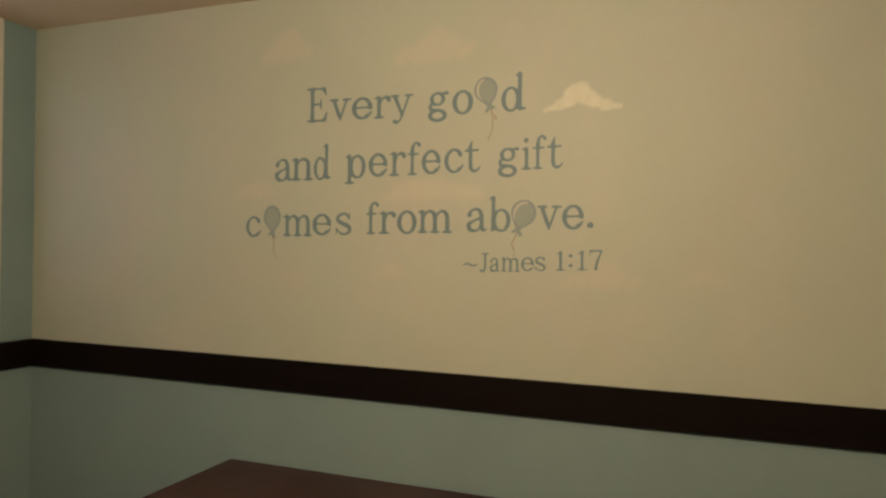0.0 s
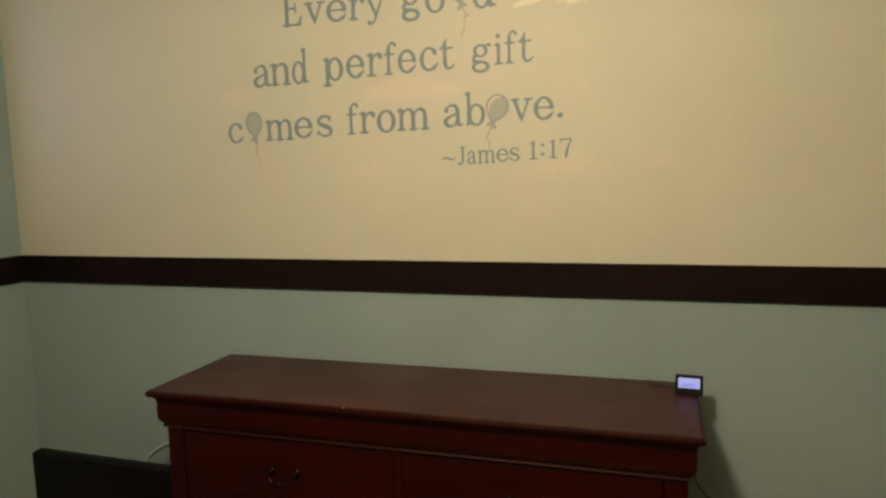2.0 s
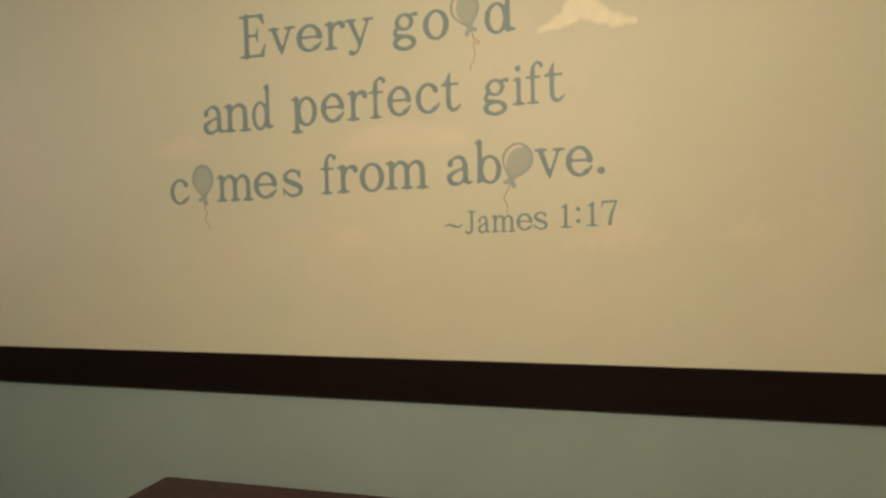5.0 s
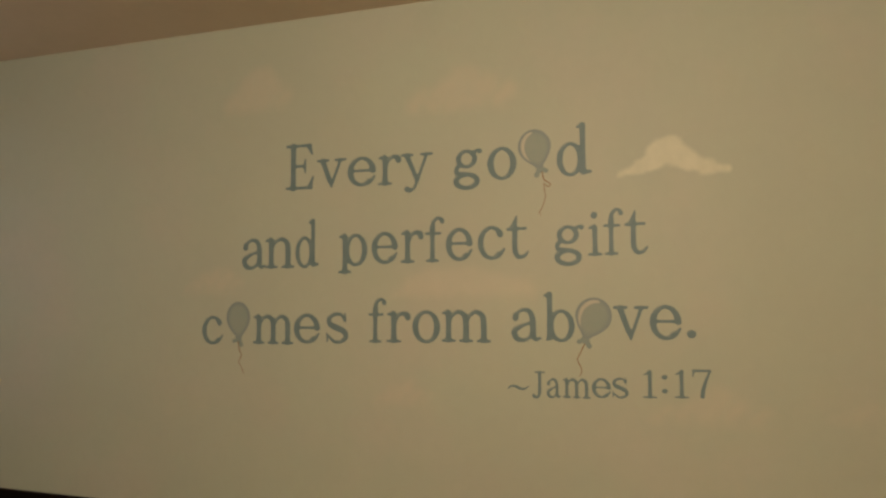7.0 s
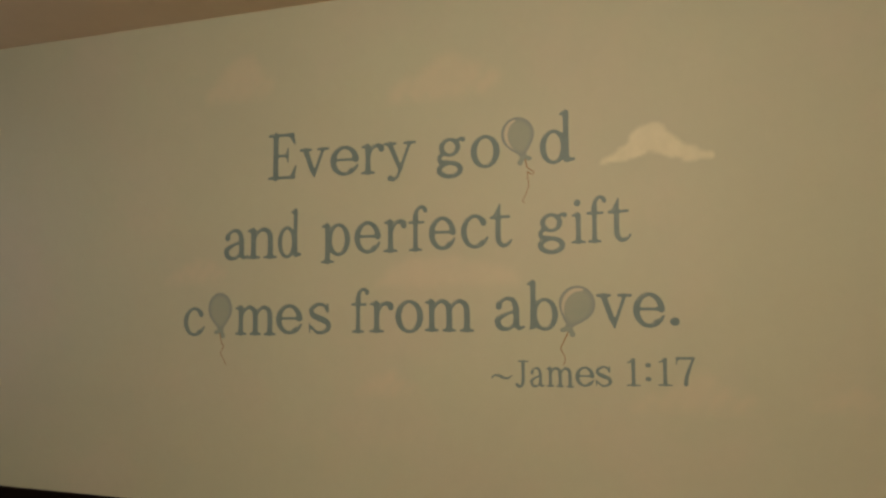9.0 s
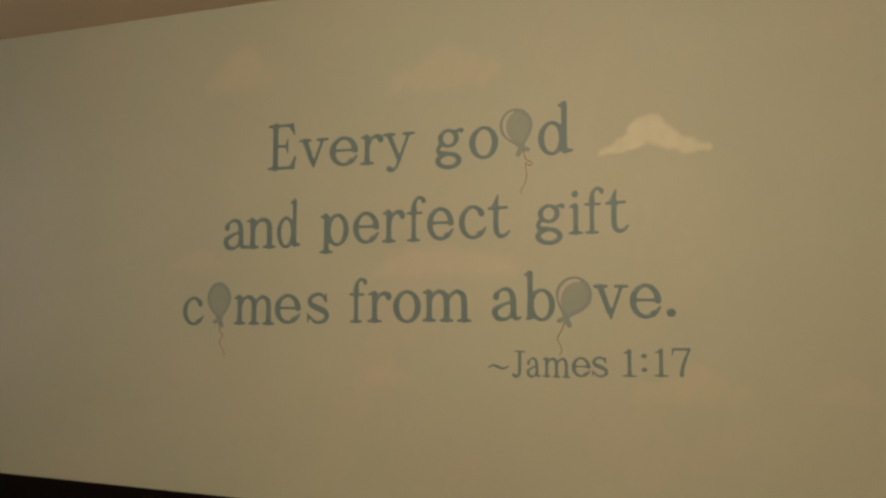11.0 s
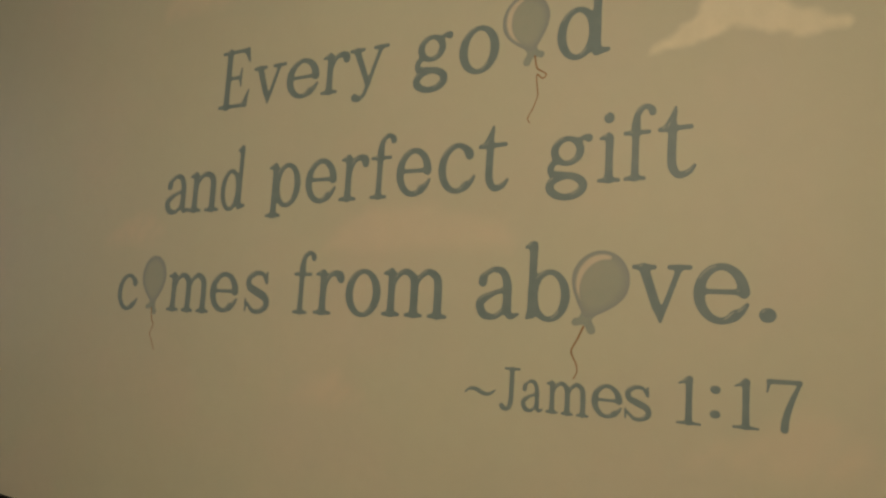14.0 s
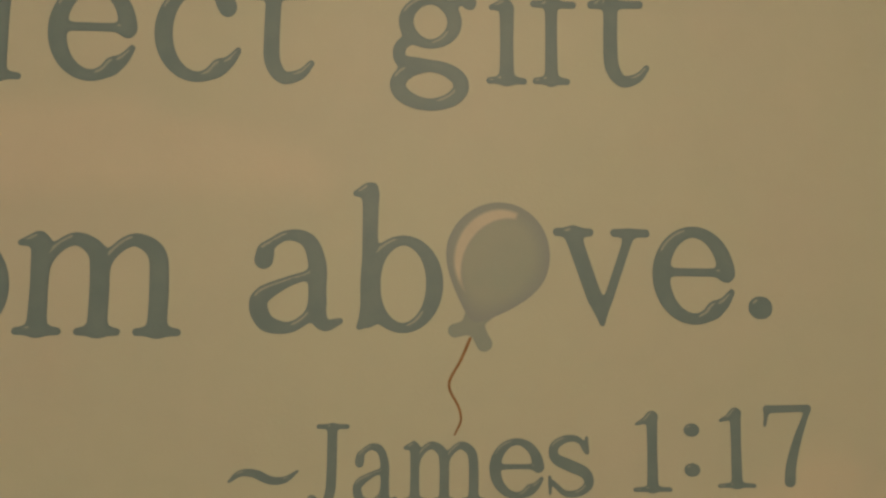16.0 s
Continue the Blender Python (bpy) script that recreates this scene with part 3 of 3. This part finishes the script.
balloon(-0.2657, 2.0246, 0.0364, 0.0418, 14, [(0.0163, -0.0557), (0.0202, -0.0730), (0.0288, -0.0797), (0.0346, -0.0845), (0.0288, -0.0893), (0.0211, -0.0826), (0.0211, -0.0960), (0.0230, -0.1133), (0.0154, -0.1344), (0.0096, -0.1440), (0.0125, -0.1517)],
        "grey blue painted balloon with a curled brown string", True)
balloon(-1.0128, 1.6447, 0.0341, 0.0432, 3, [(0.0010, -0.0586), (0.0058, -0.0816), (0.0115, -0.0902), (0.0038, -0.1066), (0.0115, -0.1200), (0.0192, -0.1363)],
        "small grey blue painted balloon with a thin string", False)
balloon(-0.1452, 1.6548, 0.0378, 0.0425, -20, [(-0.0195, -0.0586), (-0.0261, -0.0738), (-0.0343, -0.0909), (-0.0274, -0.1063), (-0.0258, -0.1159), (-0.0300, -0.1255)],
        "grey blue painted balloon with a pale shine", True)


# ---- painted clouds ----
def painted_cloud(x, z, lumps, base, material, label, step=0.0025):
    """A cloud brushed on the wall: round lumps on a nearly flat base, with a ragged, thinning outline."""
    root = empty("painted_cloud", (x, -0.0001, z), label, "painted cloud", "painted clouds")
    gx, gy = grid_for(lumps, 0.06, step)
    rough = np.array([[0.0045 * noise.noise(Vector((a * 40, b * 55, 3.1 + x))) + 0.002 * noise.noise(Vector((a * 110, b * 130, 7.7 + z))) for a, b in zip(ra, rb)] for ra, rb in zip(gx, gy)])
    field = np.maximum(distance(lumps, gx, gy, 0.004) + rough, base - gy + 0.6 * rough)
    part("wash", max(islands(outline_mesh("wash", gx, gy, field - 0.004, 0.0)), key=lambda m: len(m.polygons)), material, root)


painted_cloud(0.0129, 1.9600, [bar((-0.0978, -0.0075, 0.0070), (-0.0629, 0.0042, 0.0130)),
    bar((-0.0524, 0.0074, 0.0160), (-0.0297, 0.0200, 0.0239)),
    bar((-0.0157, 0.0369, 0.0289), (0.0053, 0.0391, 0.0300)),
    bar((0.0192, 0.0263, 0.0280), (0.0384, 0.0157, 0.0219)),
    bar((0.0507, 0.0095, 0.0180), (0.0769, -0.0001, 0.0150)),
    bar((0.0856, -0.0022, 0.0120), (0.1118, -0.0064, 0.0080)),
    bar((0.0664, -0.0107, 0.0100), (0.0804, -0.0117, 0.0089))], -0.0185, CLOUD_PAINT, "cream white painted cloud with a flat base")
rng = random.Random(11)
for x, z, half, high in (
        (-0.9690, 2.1582, 0.0883, 0.1008),
        (-0.4362, 2.1143, 0.1267, 0.1075),
        (-1.0901, 1.7028, 0.0816, 0.0720),
        (-0.5738, 1.4478, 0.0710, 0.0480),
        (0.0803, 1.4360, 0.1104, 0.0816),
        (0.3504, 1.4523, 0.0576, 0.0432),
):
    heap = [bar((-half * 1.1, 0.004, 0.008), (half * 1.1, 0.004, 0.008))]
    for k in range(5):
        u = -0.8 + 0.4 * k
        r = high * (0.55 - 0.30 * abs(u)) * rng.uniform(0.85, 1.15)
        heap.append(bar((u * half - 0.01, r * 0.8, r), (u * half + 0.012, r * 0.95 + 0.012, r)))
    painted_cloud(x, z, heap, -0.008, CLOUD_WASH, "faint pinkish cloud thinly brushed on the wall", 0.004)
painted_cloud(-0.4310, 1.6900, [bar((-0.1632, 0.0030, 0.0225), (-0.1152, 0.0270, 0.0398), (-0.0672, 0.0395, 0.0456)),
    bar((-0.0576, 0.0395, 0.0475), (0.0192, 0.0395, 0.0475)),
    bar((0.0288, 0.0356, 0.0456), (0.0864, 0.0299, 0.0398)),
    bar((0.1008, 0.0260, 0.0379), (0.1392, 0.0241, 0.0369))],
    -0.006, CLOUD_SWEEP, "faint peach cloud with a clear upper edge, brushed on the wall", 0.003)


# ---- wall plates ----
def plate(name, x0, x1, z0, z1, label, category, y=0.0):
    root = empty(name, ((x0 + x1) / 2, y, (z0 + z1) / 2), label, category)
    w, h = (x1 - x0) / 2, (z1 - z0) / 2
    part("cover", box(-w, w, -0.006, -0.0005, -h, h, 0.0035, 3), PLATE, root)
    return root


def screws(root, gaps):
    for z in gaps:
        part("screw", lathe([(0.0035, 0), (0.0035, 0.0012), (0.002, 0.002)], 12, pose(0, -0.006, z, 90, 0, 0)), PLATE, root)


jack = plate("cable_plate", PLATE_X0, PLATE_X1, 1.071, 1.185, "almond plastic wall plate with a coaxial jack set in the rail", "wall plate")
part("jack", lathe([(0.0042, 0), (0.0042, 0.002), (0.0030, 0.002), (0.0030, 0.006), (0.0018, 0.006), (0.0018, 0.005)], 16, pose(0, -0.006, 0, 90, 0, 0)), JACK, jack)
screws(jack, (0.042, -0.042))
outlet = plate("power_outlet", 0.589, 0.660, 0.236, 0.356, "almond plastic power outlet low on the blue wall", "outlet")
for z in (0.021, -0.021):
    socket_face = part("socket", box(-0.017, 0.017, -0.009, -0.0055, z - 0.014, z + 0.014, 0.003), PLATE, outlet)
    for x in (-0.007, 0.007):
        part("slot", box(x - 0.0012, x + 0.0012, -0.0094, -0.0086, z - 0.003, z + 0.006), BLACK, socket_face)
screws(outlet, (0.0,))


# ---- dresser ----
DX0, DX1, DY0, DY1, DZ = -1.160, 0.444, -0.448, -0.014, 0.8170


def bail_pull(parent, x, y, z):
    root = part("handle", lathe([(0.012, 0), (0.013, 0.002), (0.009, 0.005), (0.005, 0.012), (0.006, 0.016), (0.003, 0.018)], 14, pose(x - 0.042, y, z, 90, 0, 0)), BRASS, parent, "antique brass bail handle", smooth=True)
    part("rosette", lathe([(0.012, 0), (0.013, 0.002), (0.009, 0.005), (0.005, 0.012), (0.006, 0.016), (0.003, 0.018)], 14, pose(x + 0.042, y, z, 90, 0, 0)), BRASS, root, smooth=True)
    part("bail", tube([(x - 0.042, y - 0.013, z), (x - 0.046, y - 0.016, z - 0.012), (x - 0.030, y - 0.020, z - 0.030), (x - 0.010, y - 0.021, z - 0.028), (x, y - 0.021, z - 0.033), (x + 0.010, y - 0.021, z - 0.028),
                       (x + 0.030, y - 0.020, z - 0.030), (x + 0.046, y - 0.016, z - 0.012), (x + 0.042, y - 0.013, z)], 0.0028, 8, 6), BRASS, root, smooth=True)


def dresser():
    cx, cy = (DX0 + DX1) / 2, (DY0 + DY1) / 2
    root = empty("dresser", (0, 0, 0), "wide dark cherry wooden dresser with moulded cornice against the wall", "dresser")
    part("top", box(DX0 + 0.008, DX1 - 0.008, DY0 + 0.008, DY1, DZ - 0.020, DZ, 0.001, 1), CHERRY_TOP, root, "reddish brown top, its sheen in the colour")
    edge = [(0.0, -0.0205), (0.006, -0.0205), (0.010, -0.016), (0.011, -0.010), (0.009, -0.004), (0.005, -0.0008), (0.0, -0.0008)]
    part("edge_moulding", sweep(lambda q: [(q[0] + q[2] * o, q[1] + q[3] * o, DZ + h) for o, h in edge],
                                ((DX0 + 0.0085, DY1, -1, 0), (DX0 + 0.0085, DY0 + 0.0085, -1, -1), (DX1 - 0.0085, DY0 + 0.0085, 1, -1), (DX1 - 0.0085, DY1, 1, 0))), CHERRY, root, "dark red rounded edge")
    # cornice: a curved moulding that runs round three sides under the top
    section = [(0.000, 0.0), (0.027, 0.0), (0.027, -0.005), (0.021, -0.011), (0.0185, -0.024), (0.0195, -0.052), (0.0185, -0.074), (0.014, -0.085), (0.008, -0.090), (0.007, -0.097), (0.0, -0.097)]
    bx0, bx1, by0 = DX0 + 0.036, DX1 - 0.036, DY0 + 0.042
    stations = ((bx0, DY1, -1, 0), (bx0, by0, -1, -1), (bx1, by0, 1, -1), (bx1, DY1, 1, 0))
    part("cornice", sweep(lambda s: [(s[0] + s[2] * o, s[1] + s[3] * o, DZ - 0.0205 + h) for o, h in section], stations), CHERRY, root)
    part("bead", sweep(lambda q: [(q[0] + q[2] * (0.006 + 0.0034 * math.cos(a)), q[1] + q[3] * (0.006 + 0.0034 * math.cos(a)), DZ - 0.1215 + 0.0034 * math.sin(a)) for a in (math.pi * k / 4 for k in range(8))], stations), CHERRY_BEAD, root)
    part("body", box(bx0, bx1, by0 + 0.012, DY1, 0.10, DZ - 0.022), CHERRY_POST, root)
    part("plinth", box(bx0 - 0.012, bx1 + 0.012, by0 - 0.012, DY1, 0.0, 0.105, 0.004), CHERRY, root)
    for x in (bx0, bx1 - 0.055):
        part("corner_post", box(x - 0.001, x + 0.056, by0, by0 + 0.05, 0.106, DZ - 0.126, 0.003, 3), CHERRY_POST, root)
    part("divider", box(cx - 0.0135, cx + 0.0135, by0 + 0.0012, by0 + 0.03, 0.106, DZ - 0.127, 0.0015), CHERRY_POST, root)
    rows = 3
    z_top, z_low = DZ - 0.127, 0.115
    step = (z_top - z_low) / rows
    for k in range(rows):
        part("drawer_rail", box(bx0 + 0.057, bx1 - 0.057, by0 + 0.0020, by0 + 0.03, z_top - k * step - 0.006, z_top - k * step, 0.002), CHERRY, root)
        for x0, x1 in ((bx0 + 0.060, cx - 0.015), (cx + 0.015, bx1 - 0.060)):
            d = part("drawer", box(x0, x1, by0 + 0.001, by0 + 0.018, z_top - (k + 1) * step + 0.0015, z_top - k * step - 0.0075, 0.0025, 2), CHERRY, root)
            bail_pull(d, (x0 + x1) / 2, by0 + 0.001, z_top - (k + 0.5) * step - 0.006)
    # A tiny pale dot on the front edge of the top.
    part("pale_dot", box(-0.498, -0.493, DY0 + 0.002, DY0 + 0.005, DZ - 0.002, DZ + 0.0006, 0.0002, 1), WIRE_WHITE, root, "tiny pale dot on the front edge")


dresser()


# ---- small lit device on the dresser ----
def desk_clock():
    root = empty("desk_clock", (0.421, -0.119, DZ), "small black digital display with a lit blue-white screen", "digital clock")
    root.rotation_euler = (0, 0, radians(-3))
    wedge = [(-0.016, 0.0005), (0.020, 0.0005), (0.018, 0.040), (0.010, 0.053), (0.002, 0.053), (-0.013, 0.012)]
    bm = sweep(lambda x: [(x, y, z) for y, z in wedge], (-0.037, 0.037))
    bmesh.ops.bevel(bm, geom=list(bm.edges), offset=0.0025, segments=2, affect="EDGES", profile=0.5)
    part("case", bm, BLACK, root)
    face = part("bezel", box(-0.034, 0.034, -0.0012, 0.0, 0.0, 0.038, 0.0005, 1), GLOSS, root)
    face.matrix_basis = pose(0, -0.0126, 0.0135, -20.1, 0, 0)
    screen = part("screen", box(-0.0285, 0.0285, -0.0022, -0.0014, 0.006, 0.034), SCREEN, face, "glowing blue-white screen")
    for k, (a, b) in enumerate(((-0.02, 0.018), (-0.022, 0.01), (-0.016, 0.02))):
        bar_ob = part("text_bar", box(a, b, -0.0030, -0.0024, 0.009 + 0.004 * k, 0.0108 + 0.004 * k), SCREEN_DIM, root)
        bar_ob.matrix_basis = pose(0, -0.0126, 0.0135, -20.1, 0, 0)


desk_clock()


def cable(name, points, radius, material, label):
    root = empty(name, points[0], label, "cable")
    o = Vector(points[0])
    part("wire", tube([Vector(p) - o for p in points], radius), material, root, smooth=True)


cable("device_cable", [(0.404, -0.105, DZ + 0.006), (0.355, -0.062, DZ + 0.003), (0.319, -0.054, DZ + 0.003), (0.315, -0.020, DZ + 0.004), (0.315, -0.007, DZ - 0.03)], 0.0022, WIRE_BLACK, "thin black cord behind the lit display")
cable("power_cable", [(0.402, -0.010, 0.649), (0.440, -0.012, 0.534), (0.480, -0.014, 0.470), (0.546, -0.016, 0.414), (0.630, -0.018, 0.382), (0.712, -0.020, 0.347), (0.808, -0.022, 0.232), (0.865, -0.024, 0.014)], 0.0021, WIRE_BLACK, "thin black power cable hanging along the blue wall")
cable("white_cable", [(-1.104, -0.020, 0.374), (-1.342, -0.020, 0.459), (-1.447, -0.020, 0.452), (-1.489, -0.020, 0.437), (-1.538, -0.020, 0.403), (-1.574, -0.020, 0.352), (-1.588, -0.020, 0.208), (-1.574, -0.020, 0.029)], 0.0030, WIRE_WHITE, "white cable looping behind the black television")


# ---- television on the floor ----
def television():
    root = empty("television", (-1.461, -0.317, 0.0), "flat black television standing on the floor beside the dresser", "television")
    root.rotation_euler = (0, 0, radians(-1.2))
    w, top = 0.328, 0.510
    part("back_shell", box(-w, w, -0.008, 0.030, 0.055, top, 0.012, 4), BLACK, root)
    part("bezel", box(-w + 0.004, w - 0.004, -0.016, -0.0085, 0.059, top - 0.004, 0.0035, 3), BLACK, root)
    part("screen", box(-w + 0.020, w - 0.020, -0.0175, -0.0155, 0.085, top - 0.021), GLOSS, root)
    part("stand", box(-0.16, 0.16, -0.09, 0.09, 0.0, 0.012, 0.004), BLACK, root)
    part("neck", box(-0.05, 0.05, -0.005, 0.02, 0.0125, 0.054), BLACK, root)


television()


# ---- floor boards ----
def floor_boards():
    rng = random.Random(4)
    bm_cache = {}
    w = 0.127
    n = int((X_EAST - X_WEST) / w) + 1
    for k in range(n):
        y = Y_SOUTH - rng.random() * 1.2
        x0, x1 = X_WEST + k * w, min(X_WEST + (k + 1) * w - 0.002, X_EAST)
        while y < 0.0:
            size = 1.8
            a, b = max(y, Y_SOUTH), min(y + size - 0.002, 0.0)
            if b - a > 0.05 and x1 - x0 > 0.02:
                key = (round(x1 - x0, 3), round(b - a, 2))
                if key not in bm_cache:
                    bm_cache[key] = mesh_from("board", box(0, x1 - x0, 0, b - a, -0.011, 0.0, 0.0012, 1))
                part("board", bm_cache[key], OAK, floor).location = (x0, a, 0)
            y += size


floor_boards()
